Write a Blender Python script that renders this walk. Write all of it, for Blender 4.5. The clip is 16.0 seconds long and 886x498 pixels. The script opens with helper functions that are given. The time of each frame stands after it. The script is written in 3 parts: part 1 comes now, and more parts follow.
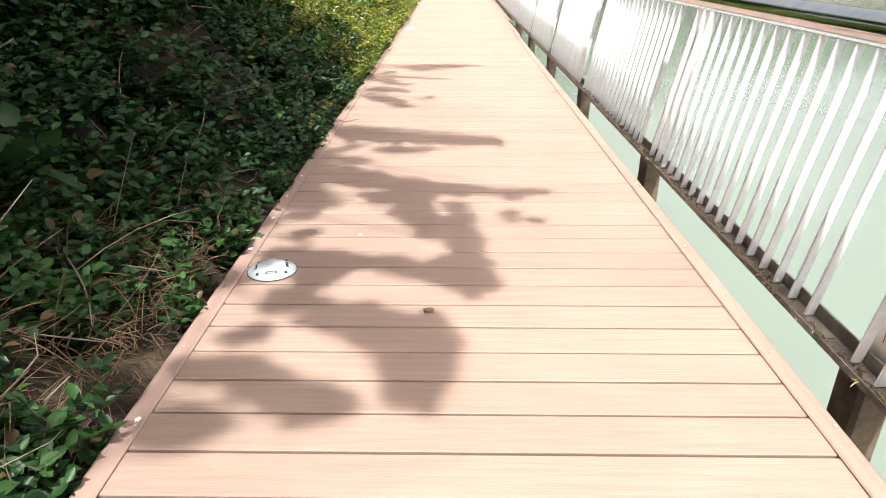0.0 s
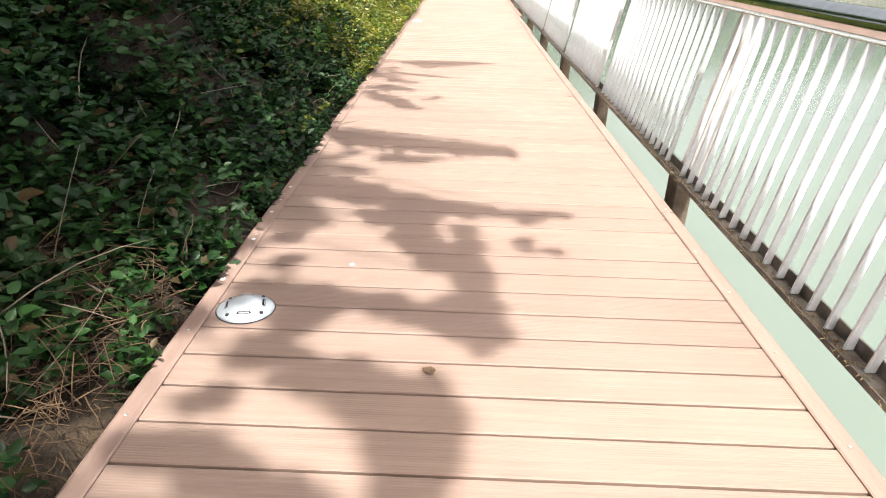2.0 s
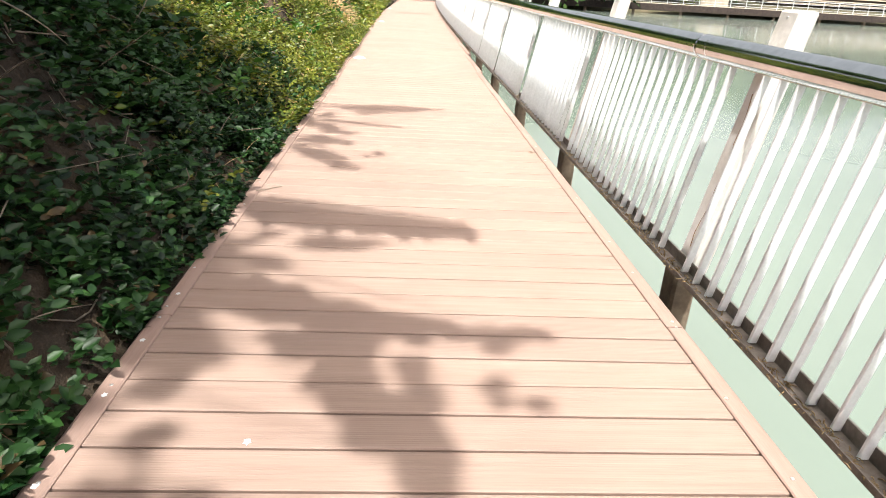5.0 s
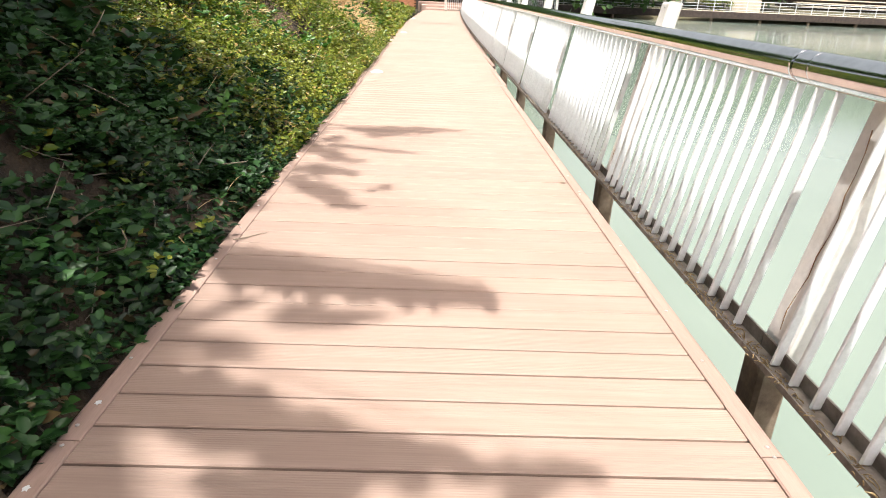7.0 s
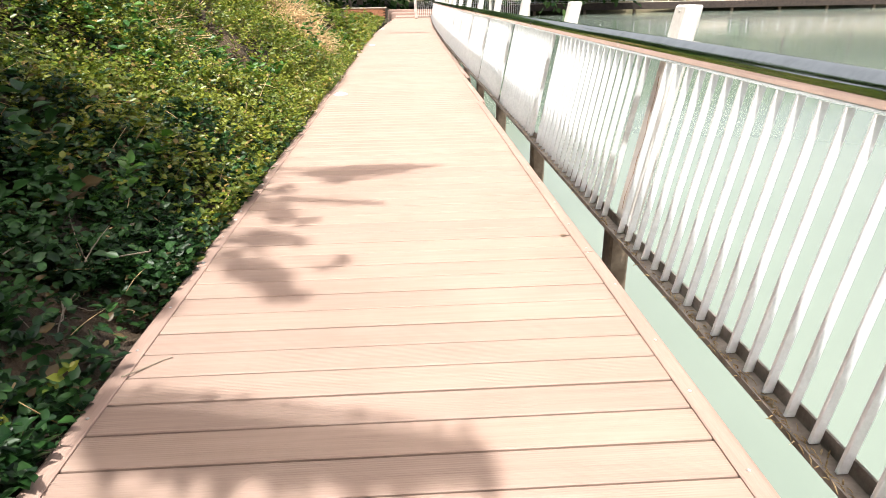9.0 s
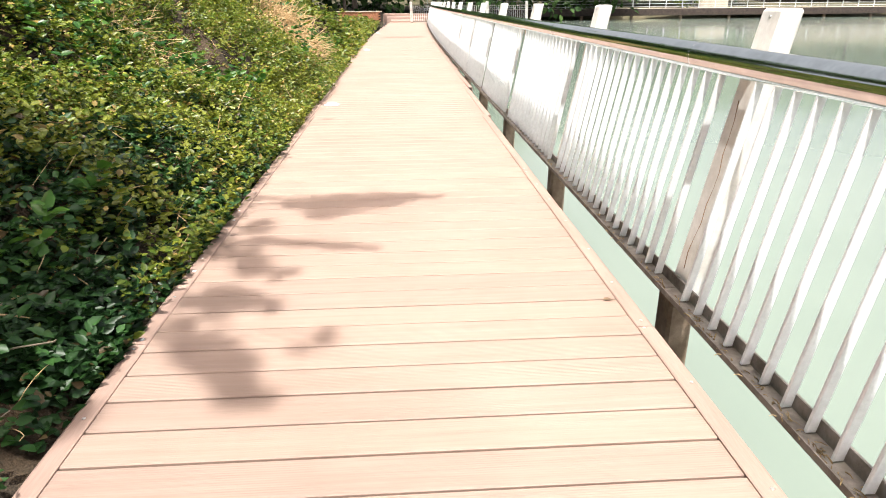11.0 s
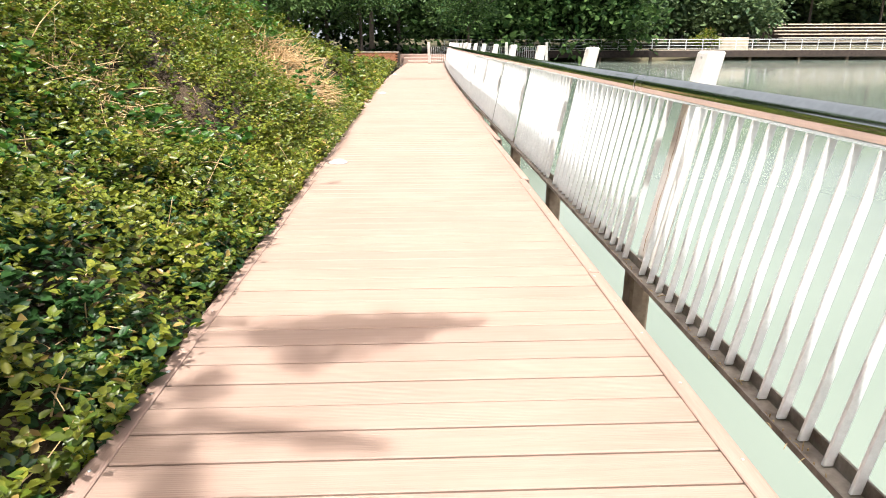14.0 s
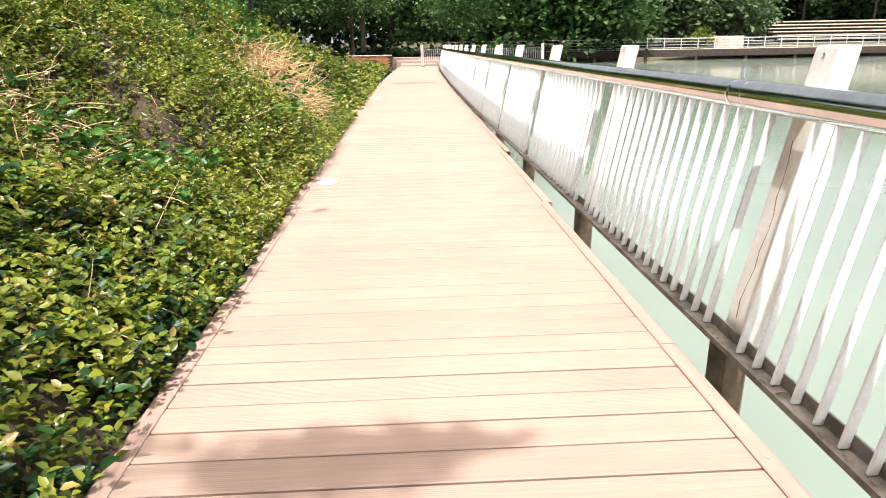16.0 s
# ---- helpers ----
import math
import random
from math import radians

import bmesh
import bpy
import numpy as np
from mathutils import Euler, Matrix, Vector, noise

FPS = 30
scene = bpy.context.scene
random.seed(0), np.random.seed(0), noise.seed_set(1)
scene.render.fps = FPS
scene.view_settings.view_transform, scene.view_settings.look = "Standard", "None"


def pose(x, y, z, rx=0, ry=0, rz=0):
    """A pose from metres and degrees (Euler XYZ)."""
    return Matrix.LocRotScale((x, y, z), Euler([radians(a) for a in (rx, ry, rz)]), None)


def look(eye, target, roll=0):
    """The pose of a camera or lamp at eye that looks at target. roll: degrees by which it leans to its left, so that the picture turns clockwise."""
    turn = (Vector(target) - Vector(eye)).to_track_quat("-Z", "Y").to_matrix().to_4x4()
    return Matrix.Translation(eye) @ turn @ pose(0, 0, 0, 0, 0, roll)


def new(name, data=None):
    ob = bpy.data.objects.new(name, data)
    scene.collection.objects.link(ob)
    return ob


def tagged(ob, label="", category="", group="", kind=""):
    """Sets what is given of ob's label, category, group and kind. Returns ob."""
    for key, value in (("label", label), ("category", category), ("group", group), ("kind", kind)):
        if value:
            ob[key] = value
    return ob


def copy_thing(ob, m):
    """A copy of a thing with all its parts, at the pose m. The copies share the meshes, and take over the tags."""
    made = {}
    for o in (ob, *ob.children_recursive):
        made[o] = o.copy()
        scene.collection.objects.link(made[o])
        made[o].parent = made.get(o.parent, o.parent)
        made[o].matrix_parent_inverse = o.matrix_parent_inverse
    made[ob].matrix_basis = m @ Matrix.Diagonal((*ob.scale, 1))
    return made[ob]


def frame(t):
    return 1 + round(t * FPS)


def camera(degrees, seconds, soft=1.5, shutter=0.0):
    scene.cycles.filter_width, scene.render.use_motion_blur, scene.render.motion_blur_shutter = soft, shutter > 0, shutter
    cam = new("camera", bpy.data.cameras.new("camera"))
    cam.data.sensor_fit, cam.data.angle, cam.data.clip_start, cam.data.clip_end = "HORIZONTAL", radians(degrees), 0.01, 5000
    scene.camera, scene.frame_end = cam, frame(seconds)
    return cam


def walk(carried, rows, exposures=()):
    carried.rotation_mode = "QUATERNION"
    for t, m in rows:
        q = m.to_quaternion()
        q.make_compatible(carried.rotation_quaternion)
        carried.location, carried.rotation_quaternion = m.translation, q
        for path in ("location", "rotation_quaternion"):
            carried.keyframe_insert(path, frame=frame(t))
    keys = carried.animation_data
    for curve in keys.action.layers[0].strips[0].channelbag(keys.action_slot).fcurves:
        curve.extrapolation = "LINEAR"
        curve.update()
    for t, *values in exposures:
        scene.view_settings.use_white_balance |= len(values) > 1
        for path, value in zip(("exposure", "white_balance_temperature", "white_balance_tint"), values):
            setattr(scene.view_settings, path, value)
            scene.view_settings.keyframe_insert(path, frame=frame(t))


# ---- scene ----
# camera: seconds, eye, yaw (left), pitch (up), roll
cam = camera(67.76, 16.0, soft=1.0)
PATH = [
    (0, -0.081, -1.408, 1.234, 0.78, -24.05, -0.06),
    (0.5, -0.073, -1.315, 1.215, -0.20, -24.69, 0.57),
    (1, -0.113, -1.185, 1.215, -2.55, -25.63, 2.39),
    (1.5, -0.075, -1.021, 1.227, 0.75, -25.94, 2.42),
    (2, -0.109, -0.945, 1.220, 0.78, -24.70, 1.80),
    (2.5, -0.103, -0.851, 1.219, 3.84, -24.69, 1.06),
    (3, -0.057, -0.694, 1.230, 3.06, -21.43, -0.02),
    (3.5, -0.054, -0.561, 1.222, -1.64, -19.74, -1.39),
    (4, -0.084, -0.447, 1.222, -2.66, -20.95, 0.89),
    (4.5, -0.046, -0.234, 1.191, -0.73, -22.18, 2.01),
    (5, -0.113, -0.019, 1.228, -4.17, -22.01, 3.40),
    (5.2, -0.124, 0.064, 1.220, -4.40, -20.52, 3.26),
    (7.3, -0.014, 0.874, 1.211, -1.58, -21.85, 2.48),
    (7.5, -0.031, 0.986, 1.225, -2.98, -23.48, 1.28),
    (8, 0.004, 1.174, 1.226, -4.27, -23.61, 1.67),
    (8.5, 0.021, 1.433, 1.226, -3.82, -20.50, -0.97),
    (8.7, 0.068, 1.551, 1.261, -2.83, -20.90, -1.03),
    (10.8, 0.095, 2.466, 1.229, -3.13, -21.06, -1.18),
    (11, 0.042, 2.550, 1.235, -3.47, -20.61, -0.44),
    (11.5, 0.058, 2.803, 1.265, -1.25, -16.92, -1.33),
    (12, 0.019, 3.012, 1.233, 0.39, -18.56, 1.25),
    (12.5, 0.036, 3.242, 1.234, 1.06, -19.17, 2.20),
    (13, -0.080, 3.499, 1.267, -4.05, -19.23, 2.07),
    (13.5, -0.056, 3.742, 1.249, -2.76, -17.34, 0.32),
    (14, 0.007, 4.024, 1.247, -2.25, -17.45, -0.13),
    (14.5, -0.047, 4.263, 1.223, -1.03, -19.88, 1.29),
    (15, -0.092, 4.525, 1.261, -2.88, -21.04, 2.20),
    (15.5, -0.132, 4.707, 1.242, -5.54, -17.91, 1.20),
    (16, -0.063, 4.998, 1.226, -2.70, -17.23, -0.97),
]


def aimed(x, y, z, yaw, pitch, roll):
    a, b = radians(yaw), radians(pitch)
    way = Vector((-math.sin(a) * math.cos(b), math.cos(a) * math.cos(b), math.sin(b)))
    return look((x, y, z), Vector((x, y, z)) + way, roll)


walk(cam, [(t, aimed(*row)) for t, *row in PATH])

# ---- world, sun, exposure ----
TO_SUN = Vector((0.005, -0.36, 1.0)).normalized()
world = bpy.data.worlds.new("world")
scene.world = world
world.use_nodes = True
wn = world.node_tree
sky = wn.nodes.new("ShaderNodeTexSky")
sky.sky_type = "NISHITA"
sky.sun_disc = False
sky.sun_elevation = math.asin(TO_SUN.z)
sky.sun_rotation = math.atan2(TO_SUN.x, TO_SUN.y)
sky.dust_density = 9.0
sky.air_density = 0.7
# thin white haze: nowhere is the sky darker than this
haze = wn.nodes.new("ShaderNodeMix")
haze.data_type, haze.blend_type = "RGBA", "LIGHTEN"
haze.inputs[0].default_value = 1.0
haze.inputs[7].default_value = (2.1, 2.22, 2.35, 1.0)
wn.links.new(sky.outputs[0], haze.inputs[6])
wn.links.new(haze.outputs[2], wn.nodes["Background"].inputs[0])
wn.nodes["Background"].inputs[1].default_value = 0.15
sun = new("sun", bpy.data.lights.new("sun", "SUN"))
sun.data.energy = 4.2
sun.data.angle = radians(0.8)
sun.data.color = (1.0, 0.972, 0.935)
sun.matrix_world = look(TO_SUN * 40, (0, 0, 0))
scene.view_settings.exposure = 0.93


# ---- materials ----
def node(nt, kind, **values):
    n = nt.nodes.new(kind)
    for k, v in values.items():
        if k in n.inputs:
            n.inputs[k].default_value = v
    return n


def ramp(nt, fac, stops):
    r = nt.nodes.new("ShaderNodeValToRGB")
    while len(r.color_ramp.elements) < len(stops):
        r.color_ramp.elements.new(0.5)
    for e, (p, c) in zip(r.color_ramp.elements, stops):
        e.position, e.color = p, (*c, 1)
    nt.links.new(fac, r.inputs[0])
    return r.outputs[0]


def mixed(nt, fac, a, b, mode="MIX"):
    m = nt.nodes.new("ShaderNodeMix")
    m.data_type, m.blend_type = "RGBA", mode
    for sock, v in ((m.inputs[0], fac), (m.inputs[6], a), (m.inputs[7], b)):
        if hasattr(v, "is_output"):
            nt.links.new(v, sock)
        elif isinstance(v, tuple):
            sock.default_value = (*v, 1)
        else:
            sock.default_value = v
    return m.outputs[2]


def material(name, rough=0.7, metal=0.0):
    m = bpy.data.materials.new(name)
    m.use_nodes = True
    nt = m.node_tree
    b = nt.nodes["Principled BSDF"]
    b.inputs["Roughness"].default_value, b.inputs["Metallic"].default_value = rough, metal
    return m, nt, b


def coords(nt, kind="Object"):
    return nt.nodes.new("ShaderNodeTexCoord").outputs[kind]


def position(nt):
    return nt.nodes.new("ShaderNodeNewGeometry").outputs["Position"]


def noisy(nt, vec, scale, detail=4.0, rough=0.6, stretch=None):
    if stretch:
        mp = nt.nodes.new("ShaderNodeMapping")
        mp.inputs["Scale"].default_value = stretch
        nt.links.new(vec, mp.inputs[0])
        vec = mp.outputs[0]
    n = node(nt, "ShaderNodeTexNoise", Scale=scale, Detail=detail, Roughness=rough)
    nt.links.new(vec, n.inputs["Vector"])
    return n.outputs["Fac"]


def bumped(nt, b, height, strength=0.3, distance=0.01):
    n = node(nt, "ShaderNodeBump", Strength=strength, Distance=distance)
    nt.links.new(height, n.inputs["Height"])
    nt.links.new(n.outputs[0], b.inputs["Normal"])


def plain(name, colours, scale=8.0, rough=0.7, metal=0.0, bump=0.2, dist=0.004, stretch=None):
    """Two-scale mottled surface in world position."""
    m, nt, b = material(name, rough, metal)
    v = position(nt)
    n1 = noisy(nt, v, scale, 5, 0.6, stretch)
    n2 = noisy(nt, v, scale * 9, 4, 0.65, stretch)
    k = len(colours) - 1
    c = ramp(nt, n1, [(0.3 + 0.4 * i / max(k, 1), col) for i, col in enumerate(colours)])
    c = mixed(nt, 0.22, c, ramp(nt, n2, [(0.3, (0.25, 0.25, 0.25)), (0.7, (1.0, 1.0, 1.0))]), "MULTIPLY")
    nt.links.new(c, b.inputs["Base Color"])
    bumped(nt, b, n2, bump, dist)
    return m


def plank_material():
    m, nt, b = material("wpc_plank", 0.62)
    v = position(nt)
    info = nt.nodes.new("ShaderNodeObjectInfo")
    streak = noisy(nt, v, 3.0, 6, 0.7, (0.6, 14.0, 1.0))
    stain = noisy(nt, v, 1.3, 4, 0.6)
    c = ramp(nt, streak, [(0.3, (0.292, 0.206, 0.161)), (0.7, (0.367, 0.266, 0.211))])
    c = mixed(nt, 0.5, c, ramp(nt, info.outputs["Random"], [(0.0, (0.82, 0.82, 0.84)), (1.0, (1.0, 1.0, 1.0))]), "MULTIPLY")
    c = mixed(nt, 0.5, c, ramp(nt, stain, [(0.35, (0.82, 0.78, 0.76)), (0.62, (1.0, 1.0, 1.0))]), "MULTIPLY")
    nt.links.new(c, b.inputs["Base Color"])
    # fine grooves run the length of each plank
    w = node(nt, "ShaderNodeTexWave", Scale=33.0, Distortion=0.25, Detail=2.0)
    w.wave_type, w.bands_direction = "BANDS", "Y"
    nt.links.new(coords(nt), w.inputs["Vector"])
    worn = nt.nodes.new("ShaderNodeMath")
    worn.operation = "MULTIPLY"
    nt.links.new(w.outputs["Fac"], worn.inputs[0])
    nt.links.new(ramp(nt, noisy(nt, v, 2.2, 3, 0.6, (1, 4, 1)), [(0.38, (0.15,) * 3), (0.62, (1.0,) * 3)]), worn.inputs[1])
    bumped(nt, b, worn.outputs[0], 0.45, 0.0025)
    return m


def leaf_material(name, low, high, dry=None, dry_amount=0.12, light=0.3, patch=0.6, gloss=0.4, shine=0.12):
    """Leaves: a tone of their own each, patches over metres, light through the blade."""
    m, nt, b = material(name, gloss)
    geo = nt.nodes.new("ShaderNodeNewGeometry")
    b.inputs["Specular IOR Level"].default_value = shine
    mid = tuple((x + y) / 2 for x, y in zip(low, high))
    c = ramp(nt, geo.outputs["Random Per Island"], [(0.0, low), (0.55, mid), (1.0, high)])
    spread = noisy(nt, geo.outputs["Position"], patch, 3, 0.6)
    c = mixed(nt, ramp(nt, spread, [(0.48, (0.0,) * 3), (0.66, (0.65,) * 3)]), c, high)
    if dry:
        pick = nt.nodes.new("ShaderNodeMath")
        pick.operation = "GREATER_THAN"
        pick.inputs[1].default_value = 1 - dry_amount
        nt.links.new(geo.outputs["Random Per Island"], pick.inputs[0])
        c = mixed(nt, pick.outputs[0], c, dry)
    # clumps of darker and paler leaf colour
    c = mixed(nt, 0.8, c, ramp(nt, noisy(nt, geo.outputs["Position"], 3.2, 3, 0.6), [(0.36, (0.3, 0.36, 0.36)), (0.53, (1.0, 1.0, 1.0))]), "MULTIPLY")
    nt.links.new(c, b.inputs["Base Color"])
    t = nt.nodes.new("ShaderNodeBsdfTranslucent")
    nt.links.new(c, t.inputs[0])
    mx = node(nt, "ShaderNodeMixShader", Fac=light)
    nt.links.new(b.outputs[0], mx.inputs[1])
    nt.links.new(t.outputs[0], mx.inputs[2])
    nt.links.new(mx.outputs[0], nt.nodes["Material Output"].inputs[0])
    bumped(nt, b, noisy(nt, geo.outputs["Position"], 60, 2), 0.15, 0.003)
    return m


def water_material():
    m, nt, b = material("lake_water", 0.09)
    v = position(nt)
    tone = noisy(nt, v, 0.12, 4, 0.6)
    c = ramp(nt, tone, [(0.35, (0.148, 0.188, 0.155)), (0.65, (0.188, 0.226, 0.19))])
    nt.links.new(c, b.inputs["Base Color"])
    b.inputs["IOR"].default_value = 1.45
    r1 = noisy(nt, v, 1.6, 1, 0.5, (1.0, 1.6, 1.0))
    r2 = noisy(nt, v, 0.35, 2, 0.5)
    mul = nt.nodes.new("ShaderNodeMath")
    mul.operation = "MULTIPLY"
    nt.links.new(r1, mul.inputs[0])
    nt.links.new(ramp(nt, r2, [(0.4, (0.15,) * 3), (0.65, (1.0,) * 3)]), mul.inputs[1])
    bumped(nt, b, mul.outputs[0], 0.01, 0.03)
    return m


PLANK = plank_material()
TRIM = plain("wpc_trim", [(0.30, 0.205, 0.163), (0.38, 0.266, 0.214)], 3.0, 0.6, stretch=(8, 0.6, 8))
JOIST = plain("dark_joist", [(0.03, 0.022, 0.018), (0.07, 0.05, 0.04)], 4.0, 0.9)
SCREW = plain("screw_steel", [(0.5, 0.48, 0.45), (0.75, 0.74, 0.72)], 30.0, 0.35, 0.8)
PAINT = plain("white_paint", [(0.72, 0.755, 0.755), (0.83, 0.86, 0.86)], 5.0, 0.45, bump=0.1)
CONCRETE = plain("pale_concrete", [(0.56, 0.52, 0.45), (0.72, 0.70, 0.65), (0.80, 0.79, 0.75)], 3.5, 0.85, bump=0.5)
PILE = plain("wet_concrete", [(0.075, 0.05, 0.032), (0.20, 0.14, 0.09), (0.32, 0.25, 0.18)], 6.0, 0.8, bump=0.6)
RUST = plain("dirty_angle_iron", [(0.09, 0.07, 0.05), (0.21, 0.185, 0.155), (0.34, 0.31, 0.27)], 7.0, 0.8, bump=0.6)
GRIT = plain("dry_litter", [(0.16, 0.10, 0.04), (0.36, 0.26, 0.13), (0.48, 0.38, 0.22)], 25.0, 0.95, bump=0.8, dist=0.01)
CHROME = plain("polished_steel", [(0.62, 0.63, 0.64), (0.74, 0.75, 0.76)], 2.0, 0.07, 1.0, bump=0.01)
STRIP = plain("painted_strip", [(0.56, 0.52, 0.43), (0.70, 0.67, 0.58)], 4.0, 0.5, bump=0.1)
CRACK = plain("rust_stain", [(0.20, 0.10, 0.04), (0.36, 0.22, 0.12)], 20.0, 0.9)
LAMP = plain("cast_aluminium", [(0.44, 0.49, 0.52), (0.54, 0.60, 0.63)], 9.0, 0.42, 0.0, bump=0.1)
DARK = plain("dark_slot", [(0.02, 0.02, 0.022), (0.05, 0.05, 0.05)], 20.0, 0.6)
GLASS = plain("frosted_lens", [(0.42, 0.45, 0.46), (0.55, 0.58, 0.58)], 20.0, 0.2)
SOIL = plain("brown_soil", [(0.016, 0.012, 0.007), (0.042, 0.029, 0.016), (0.085, 0.056, 0.03)], 3.0, 0.95, bump=0.9, dist=0.03)
GROUND = plain("forest_floor", [(0.035, 0.04, 0.015), (0.07, 0.065, 0.03), (0.12, 0.10, 0.06)], 0.5, 0.95, bump=0.8, dist=0.05)
BARK = plain("bark", [(0.045, 0.035, 0.025), (0.11, 0.09, 0.07)], 5.0, 0.9, bump=0.8, dist=0.02)
TWIG = plain("dry_twig", [(0.13, 0.10, 0.07), (0.30, 0.25, 0.19)], 9.0, 0.85)
STRAW = plain("dry_straw", [(0.40, 0.27, 0.12), (0.60, 0.44, 0.24)], 6.0, 0.85)
# straw tone lowered to carry the shade at the deck's edge
GRASS_SHADED = plain("dead_grass", [(0.09, 0.055, 0.028), (0.20, 0.13, 0.07)], 6.0, 0.9)
BRICK = plain("red_brick", [(0.30, 0.12, 0.06), (0.44, 0.20, 0.11)], 5.0, 0.85, bump=0.5)
STONE = plain("pale_stone", [(0.42, 0.37, 0.28), (0.58, 0.52, 0.42)], 1.5, 0.9)
GALV = plain("galvanised_rail", [(0.55, 0.57, 0.57), (0.72, 0.73, 0.73)], 2.0, 0.5)
WATER = water_material()
# bank cover in two tones: shade put into the first colour, sun into the second
LEAF_SHADED = leaf_material("shaded_ivy_leaves", (0.006, 0.028, 0.008), (0.042, 0.11, 0.025), (0.10, 0.07, 0.03), 0.05, 0.2, gloss=0.42, shine=0.3)
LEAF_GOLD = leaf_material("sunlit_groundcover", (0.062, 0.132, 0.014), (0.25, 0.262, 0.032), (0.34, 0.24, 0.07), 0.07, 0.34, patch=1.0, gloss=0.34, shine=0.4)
LEAF_GREEN = leaf_material("shrub_leaves", (0.018, 0.075, 0.012), (0.085, 0.20, 0.025), (0.26, 0.19, 0.05), 0.05, 0.3, gloss=0.36, shine=0.4)
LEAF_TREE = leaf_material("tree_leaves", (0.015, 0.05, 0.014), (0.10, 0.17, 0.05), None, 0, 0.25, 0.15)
# distance haze is mixed into this leaf colour: paler and bluer than LEAF_TREE
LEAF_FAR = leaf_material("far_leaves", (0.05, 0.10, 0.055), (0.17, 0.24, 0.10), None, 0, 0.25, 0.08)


# ---- building helpers ----
def mesh_of(bm, name, *mats):
    me = bpy.data.meshes.new(name)
    bm.to_mesh(me)
    bm.free()
    for m in mats:
        me.materials.append(m)
    return me


def part(name, bm, mat, parent=None, label="", m=None):
    ob = new(name, mesh_of(bm, name, mat))
    if parent:
        ob.parent = parent
    if m is not None:
        ob.matrix_basis = m
    return tagged(ob, label)


def twin(name, me, parent, m):
    """Another object on a mesh that is already there."""
    ob = new(name, me)
    ob.parent = parent
    ob.matrix_basis = m
    return ob


def holder(name, m=None):
    ob = new(name)
    if m is not None:
        ob.matrix_basis = m
    return ob


def box(bm, lo, hi, bevel=0.0):
    r = bmesh.ops.create_cube(bm, size=1)
    for v in r["verts"]:
        v.co = Vector([a + (b - a) * (c + 0.5) for a, b, c in zip(lo, hi, v.co)])
    if bevel:
        bmesh.ops.bevel(bm, geom=list({e for v in r["verts"] for e in v.link_edges}), offset=bevel, segments=1, affect="EDGES")
    return r["verts"]


def boxed(lo, hi, bevel=0.0):
    bm = bmesh.new()
    box(bm, lo, hi, bevel)
    return bm


def extruded(profile, y0, y1):
    """A closed profile of (x, z) drawn out along y."""
    bm = bmesh.new()
    a = [bm.verts.new((x, y0, z)) for x, z in profile]
    b = [bm.verts.new((x, y1, z)) for x, z in profile]
    n = len(profile)
    for i in range(n):
        bm.faces.new((a[i], a[(i + 1) % n], b[(i + 1) % n], b[i]))
    bm.faces.new(a[::-1])
    bm.faces.new(b)
    bmesh.ops.recalc_face_normals(bm, faces=bm.faces[:])
    return bm


def tube(bm, pts, radii, sides=6):
    rings = []
    for i, p in enumerate(pts):
        p = Vector(p)
        d = Vector(pts[min(i + 1, len(pts) - 1)]) - Vector(pts[max(i - 1, 0)])
        q = d.to_track_quat("Z", "Y")
        rings.append([bm.verts.new(p + q @ Vector((math.cos(6.2832 * k / sides) * radii[i], math.sin(6.2832 * k / sides) * radii[i], 0))) for k in range(sides)])
    for a, b in zip(rings, rings[1:]):
        for k in range(sides):
            f = bm.faces.new((a[k], a[(k + 1) % sides], b[(k + 1) % sides], b[k]))
            f.smooth = True
    bm.faces.new(rings[0][::-1])
    bm.faces.new(rings[-1])


BLADE = np.array([(0, 0, 0), (-0.30, 0.26, 0.07), (-0.27, 0.60, 0.06), (0, 1, -0.12), (0.27, 0.60, 0.06), (0.30, 0.26, 0.07), (0, 0.32, 0), (0, 0.68, -0.03)])
BLADE_FACES = ((0, 6, 1), (6, 7, 2, 1), (7, 3, 2), (0, 5, 6), (6, 5, 4, 7), (7, 4, 3))


SMALL = np.array([(0, 0, 0), (-0.28, 0.28, 0.09), (-0.25, 0.62, 0.08), (0, 1, -0.10), (0.25, 0.62, 0.08), (0.28, 0.28, 0.09)])
SMALL_FACES = ((0, 3, 2, 1), (0, 5, 4, 3))


